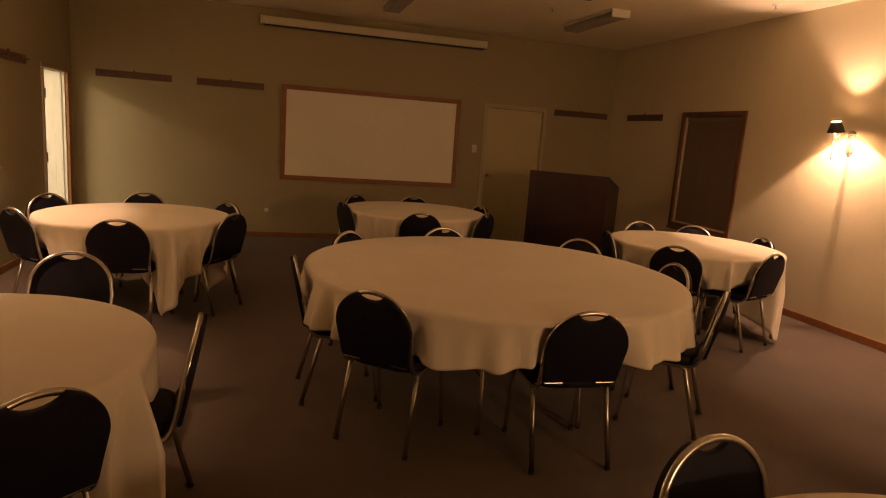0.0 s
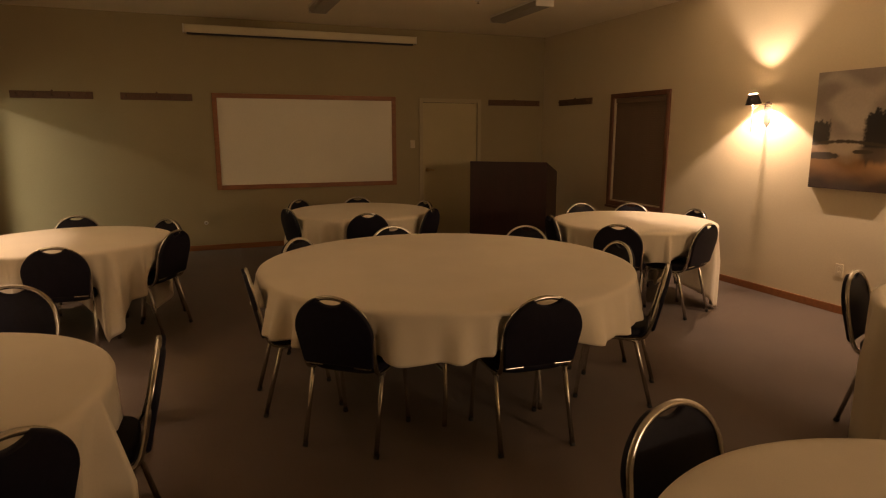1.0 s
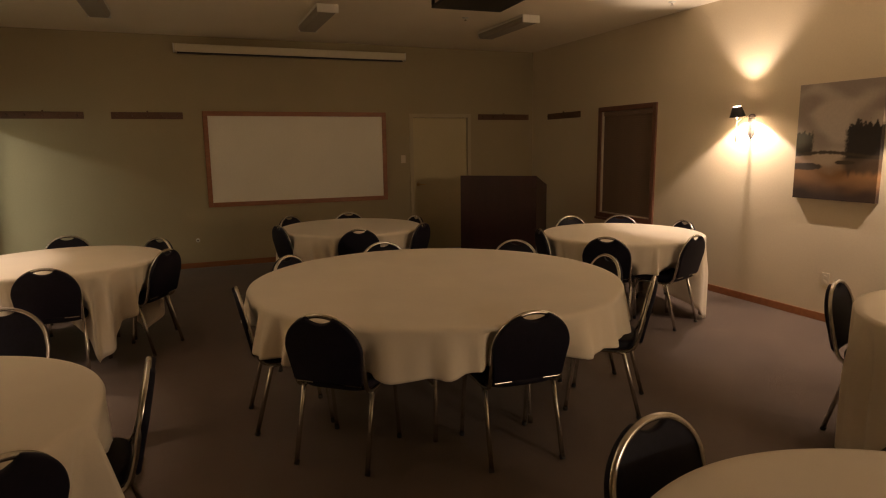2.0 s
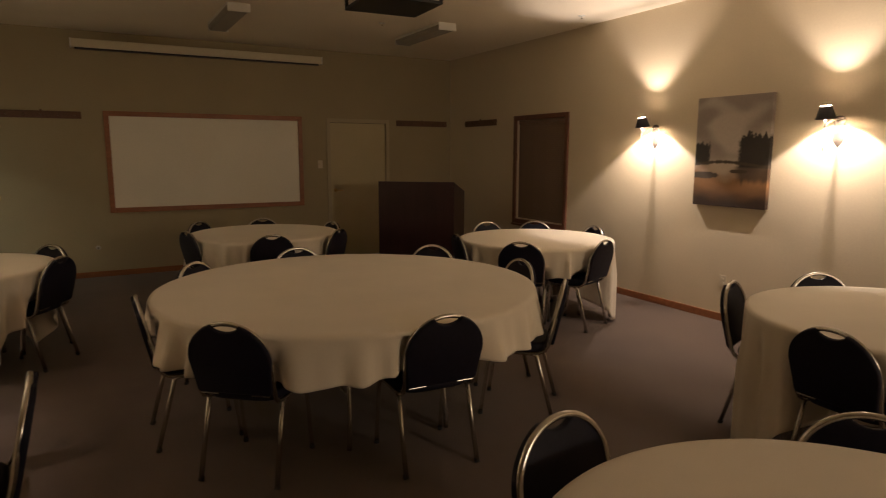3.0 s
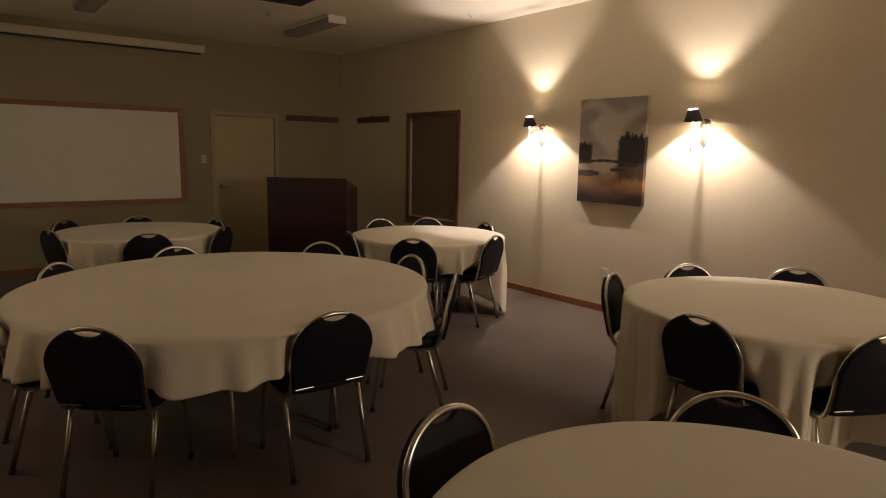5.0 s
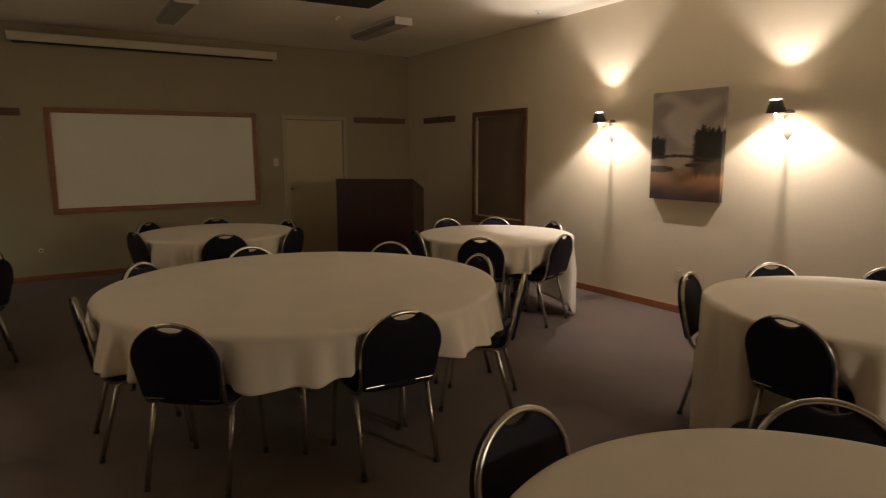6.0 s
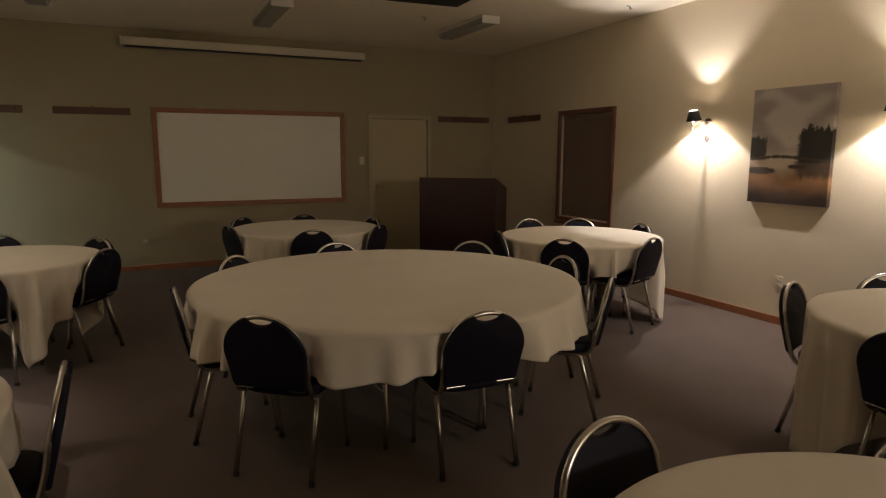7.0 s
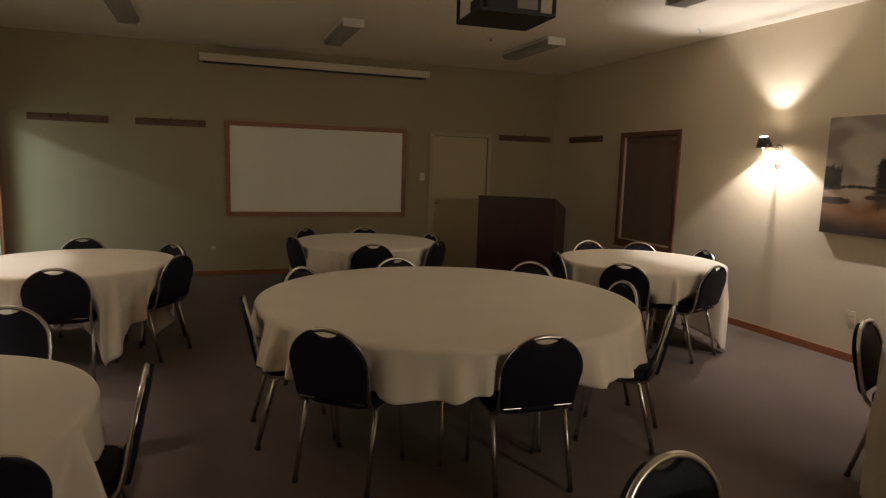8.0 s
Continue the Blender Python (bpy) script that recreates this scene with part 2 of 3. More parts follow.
d = thing("door_2", "open doorway with dark hinges and narrow casing", "doorway")
structure(d, "open doorway with dark hinges and narrow casing", "doorway")
# near upright gets a pale colour in place of hall light falling on it
for y0, y1, z0, z1 in ((LY0 - 0.05, LY0 + 0.006, 0, LH), (LY1 - 0.006, LY1 + 0.075, 0, LH), (LY0 - 0.05, LY1 + 0.075, LH, LH + 0.05)):
    far = y0 > LY1 - 0.01
    part("casing", box((WEST - 0.02, y0, z0), (WEST + 0.016, y1, z1), 0.004), M_OAK if far else M_PLATE if z0 == 0 else M_TAUPE, d, "dark stained casing" if far else "casing whose near upright is pale for the hall light on it")
part("jamb", box((WEST - THICK, LY1 - 0.018, 0), (WEST - 0.02, LY1 + 0.001, LH), 0.003), M_HALL, d, "white painted jamb")
part("jamb", box((WEST - THICK, LY0 - 0.001, 0), (WEST - 0.02, LY0 + 0.018, LH), 0.003), M_HALL, d, "white painted jamb")
part("stop", box((WEST - 0.09, LY1 - 0.03, 0), (WEST - 0.055, LY1 - 0.018, LH), 0.002), M_HALL, d)
part("leaf", box((WEST - 0.90, LY1 + 0.02, 0.01), (WEST - THICK - 0.01, LY1 + 0.06, LH - 0.02), 0.003), M_HALL, d, "white door leaf standing open into the hallway")
for z in (1.72, 1.02, 0.25):
    part("hinge", box((WEST - 0.03, LY0 + 0.002, z - 0.055), (WEST + 0.024, LY0 + 0.02, z + 0.055), 0.006), M_BRONZE, d, "dark metal hinge")

# ---- window with closed wooden blind ----
w = thing("window_1", "tall window with closed brown wooden blind", "window")
structure(w, "tall window with dark wood casing and closed brown wooden blind", "window")
C = 0.062
for y0, y1, z0, z1 in ((WY0 - C, WY0, WZ0 - C, WZ1 + C), (WY1, WY1 + C, WZ0 - C, WZ1 + C), (WY0, WY1, WZ1, WZ1 + C), (WY0, WY1, WZ0 - C, WZ0)):
    part("window_frame", box((-0.022, y0, z0), (0.03, y1, z1), 0.005), M_DARKWOOD, w)
part("window_sill", box((-0.04, WY0 - C, WZ0 - C - 0.03), (0.02, WY1 + C, WZ0 - C), 0.005), M_DARKWOOD, w)
# pale left and bottom strips paint in sconce light reflected by the reveal
for y0, y1, z0, z1 in ((WY1 - 0.018, WY1, WZ0, WZ1), (WY0, WY1 - 0.018, WZ0, WZ0 + 0.018)):
    part("reveal", box((0.002, y0, z0), (0.10, y1, z1), 0.002), M_PLATE, w, "reveal strip kept pale for the sconce light it reflects")
part("pane", box((0.10, WY0, WZ0), (0.106, WY1, WZ1)), M_BLACK, w, "dark night-time pane")
part("headrail", box((0.006, WY0 + 0.012, WZ1 - 0.06), (0.05, WY1 - 0.03, WZ1 - 0.004), 0.004), M_BLIND, w)
slat_me = None
ns = 46
for i in range(ns):
    z = WZ0 + 0.035 + i * (WZ1 - 0.075 - WZ0 - 0.035) / (ns - 1)
    if slat_me is None:
        o = part("slat", box((-0.0015, WY0 + 0.014, -0.019), (0.0015, WY1 - 0.032, 0.019)), M_BLIND, w)
        slat_me = o.data
    else:
        o = new("slat", slat_me)
        o.parent = w
    o.matrix_basis = pose(0.02, 0, z, 0, 20, 0)
part("bottom_rail", box((0.012, WY0 + 0.014, WZ0 + 0.02), (0.032, WY1 - 0.032, WZ0 + 0.034), 0.003), M_BLIND, w)

# ---- whiteboard ----
wb = thing("whiteboard", "blank white whiteboard in a stained oak frame on the wall", "whiteboard")
BX0, BX1, BZ0, BZ1, F = -5.03, -2.49, 0.822, 2.108, 0.062
part("panel", box((BX0 + F - 0.01, -0.014, BZ0 + F - 0.01), (BX1 - F + 0.01, -0.002, BZ1 - F + 0.01)), M_BOARD, wb, "glossy blank white writing surface")
for x0, x1, z0, z1 in ((BX0, BX0 + F, BZ0, BZ1), (BX1 - F, BX1, BZ0, BZ1), (BX0 + F, BX1 - F, BZ1 - F, BZ1), (BX0 + F, BX1 - F, BZ0, BZ0 + F)):
    part("frame_rail", box((x0, -0.03, z0), (x1, 0, z1), 0.005), M_OAK, wb)

# ---- projection screen housing ----
ps = thing("projection_screen", "rolled-up projection screen in a long cream metal case", "projection screen")
part("case", box((-5.31, -0.16, 2.845), (-2.215, -0.05, 2.945), 0.012), M_SCREEN, ps)
part("end_cap", box((-5.325, -0.162, 2.842), (-5.31, -0.048, 2.948), 0.004), M_WHITE, ps)
part("end_cap", box((-2.215, -0.162, 2.842), (-2.2, -0.048, 2.948), 0.004), M_WHITE, ps)
part("slot", box((-5.28, -0.14, 2.826), (-2.25, -0.08, 2.845), 0.003), M_BLACK, ps, "black slot with the rolled cloth's bar")
for x in (-4.9, -2.6):
    part("bracket", box((x - 0.03, -0.06, 2.88), (x + 0.03, 0, 2.96), 0.003), M_WHITE, ps)


# ---- coat racks ----
def coat_rack(length, at, turn):
    r = thing("coat_rack", "brown wooden wall coat rack with small pegs", "coat rack", "coat racks", at, turn)
    part("board", box((-length / 2, -0.02, -0.044), (length / 2, 0, 0.044), 0.005), M_RACK, r)
    for i in range(5):
        x = (i - 2) * length * 0.21
        part("peg", tube([(x, -0.018, -0.008), (x, -0.05, 0.0), (x, -0.065, 0.012)], [0.007, 0.006, 0.009], 8), M_RACK, r)
    part("hanger_knob", tube([(0, -0.01, 0.042), (0, -0.012, 0.062)], [0.012, 0.009], 8), M_RACK, r)
    return r


coat_rack(0.885, (-6.86, 0, 2.045), 0)
coat_rack(0.845, (-5.69, 0, 2.045), 0)
coat_rack(0.90, (-0.53, 0, 2.05), 0)
coat_rack(0.87, (0, -0.935, 2.035), -90)
coat_rack(0.87, (WEST, -2.02, 2.02), 90)

# ---- switch and sockets ----
def wall_plate(name, label, category, at, turn, kind):
    p = thing(name, label, category, "", at, turn)
    part("plate", box((-0.036, -0.006, -0.058), (0.036, 0, 0.058), 0.003), M_PLATE, p)
    if kind == "switch":
        part("toggle", box((-0.006, -0.018, -0.012), (0.006, -0.004, 0.012), 0.002), M_PLATE, p)
    if kind == "socket":
        for z in (0.02, -0.02):
            part("socket_face", box((-0.016, -0.009, z - 0.014), (0.016, -0.005, z + 0.014), 0.003), M_PLATE, p)
    if kind == "jack":
        part("jack", tube([(0, -0.004, 0), (0, -0.022, 0)], 0.012), M_CHROME, p, "shiny metal jack")


wall_plate("light_switch", "ivory toggle light switch on the wall", "light switch", (-2.225, 0, 1.42), 0, "switch")
wall_plate("power_outlet", "ivory double power outlet on the wall", "power outlet", (0, -5.27, 0.385), -90, "socket")
jk = thing("cable_jack", "small shiny cable jack low on the wall", "cable jack", "", (-5.2, 0, 0.38))
part("plate", lathe([(0, 0), (0.026, 0), (0.028, 0.004), (0.02, 0.008), (0, 0.009)], 18), M_WHITE, jk, "round white plate").matrix_basis = pose(0, 0, 0, 90)
part("jack", tube([(0, -0.008, 0), (0, -0.03, 0)], 0.012), M_CHROME, jk, "shiny metal jack")


# ---- wall sconces ----
def sconce(at, turn, power=1.0):
    """Local: the wall is the plane y = 0, the room lies at -y."""
    s = thing("wall_sconce", "lit bronze wall sconce with a small black shade", "wall lamp", "wall sconces", at, turn)
    D = -0.20
    bm = lathe([(0, -0.150), (0.012, -0.138), (0.046, -0.100), (0.050, -0.085), (0.050, 0.035), (0.046, 0.060), (0, 0.066)], 8)
    bmesh.ops.transform(bm, matrix=pose(0, -0.002, -0.115) @ Matrix.Diagonal((0.92, 0.20, 1, 1)) @ pose(0, 0, 0, 0, 0, 22.5), verts=bm.verts)
    part("back_plate", bm, M_PLAQUE, s, "faceted grey-bronze back plate with a pointed foot")
    part("plate_cap", lathe([(0, 0.0), (0.046, 0.0), (0.050, 0.008), (0.040, 0.022), (0.018, 0.030), (0, 0.032)], 8, at=(0, 0, -0.045)), M_BRONZE, s, "dark cap of the back plate").matrix_basis = pose(0, -0.002, 0) @ Matrix.Diagonal((0.92, 0.26, 1, 1))
    part("arm", tube(smooth_path([(0, -0.025, -0.055), (0, -0.07, -0.042), (0, -0.12, -0.055), (0, D + 0.02, -0.085), (0, D, -0.10)], 5), 0.0021, 8), M_BRONZE, s, "", True)
    part("candle_sleeve", tube([(0, D, -0.10), (0, D, -0.035)], 0.0045, 12), M_WHITE, s, "ivory candle sleeve", True)
    part("drip_cup", lathe([(0, -0.108), (0.006, -0.104), (0.008, -0.098), (0, -0.099)], 14, at=(0, D, 0)), M_BRONZE, s, "", True)
    part("finial_rod", tube([(0, D, -0.10), (0, D, -0.25), (0, D, -0.268), (0, D, -0.285)], [0.0045, 0.0042, 0.0042, 0.004], 8), M_BRONZE, s, "", True)
    part("rod_tip", lathe([(0, -0.300), (0.006, -0.296), (0.007, -0.289), (0, -0.283)], 12, at=(0, D, 0)), M_WHITE, s, "pale bead at the rod's end", True)
    part("bulb", lathe([(0.005, -0.035), (0.009, -0.022), (0.012, 0.000), (0.011, 0.022), (0.006, 0.042), (0, 0.052)], 12, at=(0, D, 0.0)), M_BULB, s, "glowing candle bulb", True)
    lean = pose(0, D, 0, 9)                                   # the shade leans a little into the room
    cone = lathe([(0.0745, -0.043), (0.0405, 0.056), (0.0380, 0.056), (0.0727, -0.043), (0.0745, -0.043)], 32)
    bmesh.ops.transform(cone, matrix=lean, verts=cone.verts)
    part("shade", cone, M_SHADE, s, "black paper cone shade", True)
    cone = lathe([(0.0718, -0.042), (0.0372, 0.055)], 32)
    bmesh.ops.transform(cone, matrix=lean, verts=cone.verts)
    part("shade_lining", cone, M_GOLD, s, "pale gilt lining of the shade", True)
    part("shade_carrier", tube([(-0.037, D, 0.050), (0, D, 0.050), (0.037, D, 0.050)], 0.0012, 6), M_BRONZE, s)
    part("shade_finial", tube([(0, D, 0.052), (0, D, 0.062), (0, D, 0.070)], [0.002, 0.004, 0.0015], 8), M_BRONZE, s)
    lamp = bpy.data.lights.new("sconce_light", "POINT")
    lamp.energy, lamp.color, lamp.shadow_soft_size = SCONCE_W * power, WARM, 0.006
    lo = new("sconce_light", lamp)
    lo.parent = s
    lo.matrix_basis = pose(0, D, 0.011)
    s.children[[c.name.split(".")[0] for c in s.children].index("bulb")].visible_shadow = False
    return s


SZ = 1.902
sconce((0, -4.35, SZ), -90, 0.82)
sconce((0, -6.215, SZ), -90, 0.82)
sconce((WEST, -5.42, SZ), 90, 0.76)
sconce((WEST, -3.55, SZ), 90, 0.76)

# hallway ceiling lamp
hl = thing("hall_lamp", "long white fluorescent hallway ceiling lamp, switched on", "ceiling lamp", "", (WEST - 1.5, -2.1, HZ))
part("housing", box((-0.14, -0.95, -0.03), (0.14, 0.95, 0), 0.004), M_WHITE, hl)
part("diffuser", box((-0.12, -0.93, -0.07), (0.12, 0.93, -0.03), 0.01), M_HALLGLOW, hl, "glowing white diffuser")
hall = bpy.data.lights.new("hall_light", "AREA")
hall.shape, hall.size, hall.size_y = "RECTANGLE", 0.2, 1.8
hall.energy, hall.color = HALL_W, (0.93, 1.0, 0.80)
ho = new("hall_light", hall)
ho.parent = hl
ho.matrix_basis = pose(0, 0, -0.08)

# unseen lamp beyond the south opening, added for light from behind the camera
gl = thing("globe_lamp", "unseen globe lamp on a pole, added as fill from behind the camera", "floor lamp", "", (-1.5, -12.7, 0))
part("foot", lathe([(0, 0), (0.16, 0), (0.16, 0.015), (0.02, 0.03), (0, 0.03)], 24), M_BRONZE, gl)
part("pole", tube([(0, 0, 0.02), (0, 0, 1.72)], 0.012, 10), M_BRONZE, gl)
gb = part("globe", lathe([(0.03, -0.19), (0.11, -0.155), (0.19, 0), (0.155, 0.11), (0.08, 0.172), (0, 0.19)], 28, at=(0, 0, 1.9)), M_HALLGLOW, gl, "glowing globe of the added fill lamp", True)
gb.visible_shadow = False
lob = bpy.data.lights.new("lobby_light", "POINT")
lob.energy, lob.color, lob.shadow_soft_size = BACK_FILL_W, (1.0, 0.76, 0.47), 0.19
lo = new("lobby_light", lob)
lo.parent = gl
lo.matrix_basis = pose(0, 0, 1.9)


# ---- framed landscape canvas ----
def canvas():
    y0, y1, z0, z1, th = -5.67, -4.905, 1.10, 2.112, 0.045
    p = thing("canvas_painting", "unframed canvas painting of a lake with dark trees at dusk", "painting")
    m, tree, b = shader("painted_canvas")
    at = tree.nodes.new("ShaderNodeVertexColor")
    at.layer_name = "art"
    tree.links.new(at.outputs["Color"], b.inputs["Base Color"])
    b.inputs["Roughness"].default_value = 0.6
    nz = tree.nodes.new("ShaderNodeTexNoise")
    nz.inputs["Scale"].default_value = 300
    bp = tree.nodes.new("ShaderNodeBump")
    bp.inputs["Strength"].default_value, bp.inputs["Distance"].default_value = 0.3, 0.002
    tree.links.new(nz.outputs["Fac"], bp.inputs["Height"])
    tree.links.new(bp.outputs["Normal"], b.inputs["Normal"])

    def mixc(a, c, t):
        t = min(1, max(0, t))
        return tuple(i + (j - i) * t for i, j in zip(a, c))

    def soft(e, x, w):
        t = min(1, max(0, (x - e) / w + 0.5))
        return t * t * (3 - 2 * t)

    def art(u, v):
        n1 = noise.noise((u * 3, v * 7, 1.3))
        n2 = noise.noise((u * 26, v * 5, 4.1))
        n3 = noise.noise((u * 60, v * 60, 7.7))
        n4 = noise.noise((u * 5, v * 14, 9.2))
        # overcast sky, paler cloud in the middle and along the horizon
        sky = mixc((0.36, 0.30, 0.255), (0.60, 0.53, 0.45), soft(0.05, n1 * 0.8 + 0.5 - 2.2 * abs(v - 0.74) - 0.7 * abs(u - 0.5), 0.7))
        sky = mixc(sky, (0.62, 0.545, 0.45), soft(0.56, 1 - v + 0.06 * n4, 0.25) * (1 - 0.8 * abs(u - 0.45)))
        # water, pale under the horizon, glowing brown, then dark towards the lower edge
        sea = mixc((0.30, 0.15, 0.055), (0.60, 0.50, 0.385), soft(0.27, v + 0.05 * n4 - 0.25 * abs(u - 0.45), 0.17))
        sea = mixc((0.035, 0.018, 0.010), sea, soft(0.11, v + 0.03 * n4 - 0.06 * abs(u - 0.5), 0.20))
        c = mixc(sea, sky, soft(0.395, v, 0.02))
        dark = (0.020, 0.015, 0.011)
        rim = 0.58 + 0.05 * n2 + 0.02 * n3 - 0.35 * max(0, u - 0.17)
        c = mixc(c, dark, (1 - soft(0.215 + 0.02 * n3, u, 0.04)) * soft(0.38, v, 0.02) * (1 - soft(rim, v, 0.03)))
        rim = 0.655 + 0.07 * n2 + 0.025 * n3 - 0.9 * max(0, 0.68 - u)
        c = mixc(c, dark, soft(0.615 + 0.02 * n3, u, 0.05) * soft(0.36, v, 0.02) * (1 - soft(rim, v, 0.03)))
        c = mixc(c, dark, 0.8 * soft(0.62 + 0.05 * n1, u, 0.12) * soft(0.235 + 0.04 * n2, v, 0.07) * (1 - soft(0.37, v, 0.02)))
        bank = 0.392 + 0.018 * math.cos((u - 0.4) * 5)
        c = mixc(c, (0.055, 0.038, 0.022), (1 - soft(0.013 + 0.008 * n2, abs(v - bank), 0.012)))
        isle = ((u - 0.13) / 0.23) ** 2 + ((v - 0.285) / 0.030) ** 2
        c = mixc(c, (0.055, 0.036, 0.02), 1 - soft(1 + 0.4 * n2, isle, 0.5))
        spit = ((u - 0.62) / 0.12) ** 2 + ((v - 0.325) / 0.017) ** 2
        c = mixc(c, (0.06, 0.04, 0.022), 1 - soft(1 + 0.4 * n2, spit, 0.5))
        return tuple(max(0, 0.85 * k * (1 + 0.06 * n3)) for k in c)

    bm = bmesh.new()
    nu, nv = 120, 160
    lay = bm.verts.layers.float_color.new("art")
    grid = []
    for j in range(nv + 1):
        row = []
        for i in range(nu + 1):
            u, v = i / nu, j / nv
            q = bm.verts.new((-th, y1 + (y0 - y1) * u, z0 + (z1 - z0) * v))
            q[lay] = (*art(u, v), 1)
            row.append(q)
        grid.append(row)
    for j in range(nv):
        for i in range(nu):
            bm.faces.new((grid[j][i], grid[j][i + 1], grid[j + 1][i + 1], grid[j + 1][i]))
    rim = [grid[0][i] for i in range(nu + 1)] + [grid[j][nu] for j in range(1, nv + 1)] + [grid[nv][i] for i in range(nu - 1, -1, -1)] + [grid[j][0] for j in range(nv - 1, 0, -1)]
    back = []
    for q in rim:
        k = bm.verts.new((-0.004, q.co.y, q.co.z))
        k[lay] = q[lay]
        back.append(k)
    for i in range(len(rim)):
        j = (i + 1) % len(rim)
        bm.faces.new((rim[i], back[i], back[j], rim[j]))
    bmesh.ops.recalc_face_normals(bm, faces=bm.faces)
    part("canvas", bm, m, p)
    for ya, yb, za, zb in ((y0 + 0.01, y0 + 0.05, z0 + 0.01, z1 - 0.01), (y1 - 0.05, y1 - 0.01, z0 + 0.01, z1 - 0.01)):
        part("stretcher_bar", box((-th + 0.006, ya, za), (0, yb, zb)), M_TABLE, p)


canvas()

# ---- ceiling things ----
def strip_light(x, y0, y1):
    f = thing("ceiling_light", "unlit white fluorescent wraparound ceiling light", "ceiling light", "fluorescent ceiling lights", (x, 0, CEIL))
    part("housing", box((-0.115, y0 + 0.02, -0.03), (0.115, y1 - 0.02, 0), 0.004), M_WHITE, f)
    prof = [(-0.11, -0.03), (-0.108, -0.06), (-0.085, -0.085), (0.085, -0.085), (0.108, -0.06), (0.11, -0.03)]
    bm = bmesh.new()
    ends = [[bm.verts.new((a, y, b)) for a, b in prof] for y in (y0 + 0.02, y1 - 0.02)]
    for i in range(5):
        bm.faces.new((ends[0][i], ends[0][i + 1], ends[1][i + 1], ends[1][i]))
    part("diffuser", bm, M_LENS, f, "dull ribbed plastic diffuser")
    for y in (y0, y1 - 0.018):
        part("end_plate", box((-0.113, y, -0.088), (0.113, y + 0.018, -0.001), 0.008), M_WHITE, f, "white end plate")
    return f


strip_light(-1.52, -2.60, -1.40)
strip_light(-3.80, -2.42, -1.22)
strip_light(-6.0, -2.60, -1.40)
strip_light(-1.48, -5.72, -4.50)


def sprinkler(x, y):
    s = thing("fire_sprinkler", "small recessed white fire sprinkler head", "sprinkler", "sprinklers", (x, y, CEIL))
    part("escutcheon", lathe([(0, 0), (0.04, 0), (0.038, -0.006), (0.018, -0.012), (0, -0.012)], 20), M_WHITE, s)
    part("head", tube([(0, 0, -0.01), (0, 0, -0.03), (0, 0, -0.033)], [0.009, 0.006, 0.018], 10), M_CHROME, s)


sprinkler(-2.16, -2.20)
sprinkler(-0.433, -3.63)

# projector in a black hanging cage
pj = thing("ceiling_projector", "black projector in a black metal cage under the ceiling", "projector", "", (-3.36, -5.12, 2.55), -3)
part("tray", box((-0.26, -0.23, 0), (0.26, 0.23, 0.02), 0.004), M_BLACK, pj)
for x in (-0.25, 0.25):
    for y in (-0.22, 0.22):
        part("post", box((x - 0.01, y - 0.01, 0.02), (x + 0.01, y + 0.01, 0.25), 0.002), M_BLACK, pj)
for y in (-0.22, 0.22):
    part("top_rail", box((-0.26, y - 0.012, 0.25), (0.26, y + 0.012, 0.272), 0.003), M_BLACK, pj)
for x in (-0.248, 0.248):
    part("side_rail", box((x - 0.012, -0.208, 0.25), (x + 0.012, 0.208, 0.272), 0.003), M_BLACK, pj)
part("cross_bar", box((-0.236, -0.03, 0.25), (0.236, 0.03, 0.27), 0.003), M_BLACK, pj)
part("drop_pole", tube([(0, 0, 0.26), (0, 0, CEIL - 2.55)], 0.024, 14), M_BLACK, pj, "", True)
body = part("body", box((-0.19, -0.16, 0.022), (0.19, 0.16, 0.14), 0.015), M_BLACK, pj, "dark projector body")
part("projector_lens", tube([(-0.08, 0.15, 0.085), (-0.08, 0.19, 0.085)], 0.035, 16), M_BLACK, body)
part("vent_grille", box((0.02, -0.168, 0.05), (0.16, -0.158, 0.11), 0.002), M_LENS, body)

# ---- lectern ----
lt = thing("lectern", "large dark mahogany lectern with a sloping top", "lectern", "", (-1.55, -1.88, 0), -41)
W0, W1, DEP, H0, HB = -0.53, 0.475, 0.76, 1.225, 1.07
part("front_panel", box((W0, 0, 0.05), (W1, 0.022, H0), 0.004), M_POD, lt)
part("back_panel", box((W0 + 0.022, DEP - 0.04, 0.05), (W1 - 0.022, DEP - 0.022, 0.62), 0.003), M_POD, lt)
prof = [(0.023, 0.05), (DEP, 0.05), (DEP, HB), (0.023, H0 - 0.006)]
for x in (W0, W1 - 0.022):
    part("side_panel", slab([prof], 0.022, 0.003, Matrix.Translation((x + 0.011, 0, 0)) @ pose(0, 0, 0, 90, 0, 90)), M_POD, lt)
rise = math.degrees(math.atan2(H0 - HB - 0.006, DEP - 0.023))
tp = box((W0 + 0.024, 0.0, -0.02), (W1 - 0.024, math.hypot(DEP - 0.03, H0 - HB) - 0.01, 0.0), 0.003)
bmesh.ops.transform(tp, matrix=pose(0, 0.026, H0 - 0.03, -rise), verts=tp.verts)
part("reading_top", tp, M_POD, lt)
part("plinth", box((W0 + 0.02, 0.02, 0), (W1 - 0.02, DEP - 0.03, 0.05), 0.004), M_BLACK, lt)
part("shelf", box((W0 + 0.024, 0.03, 0.62), (W1 - 0.024, DEP - 0.02, 0.642)), M_POD, lt)


# ---- chairs ----
BW, BH, LEAN_B = 0.196, 0.83, 0.22     # half width, height and lean of the back


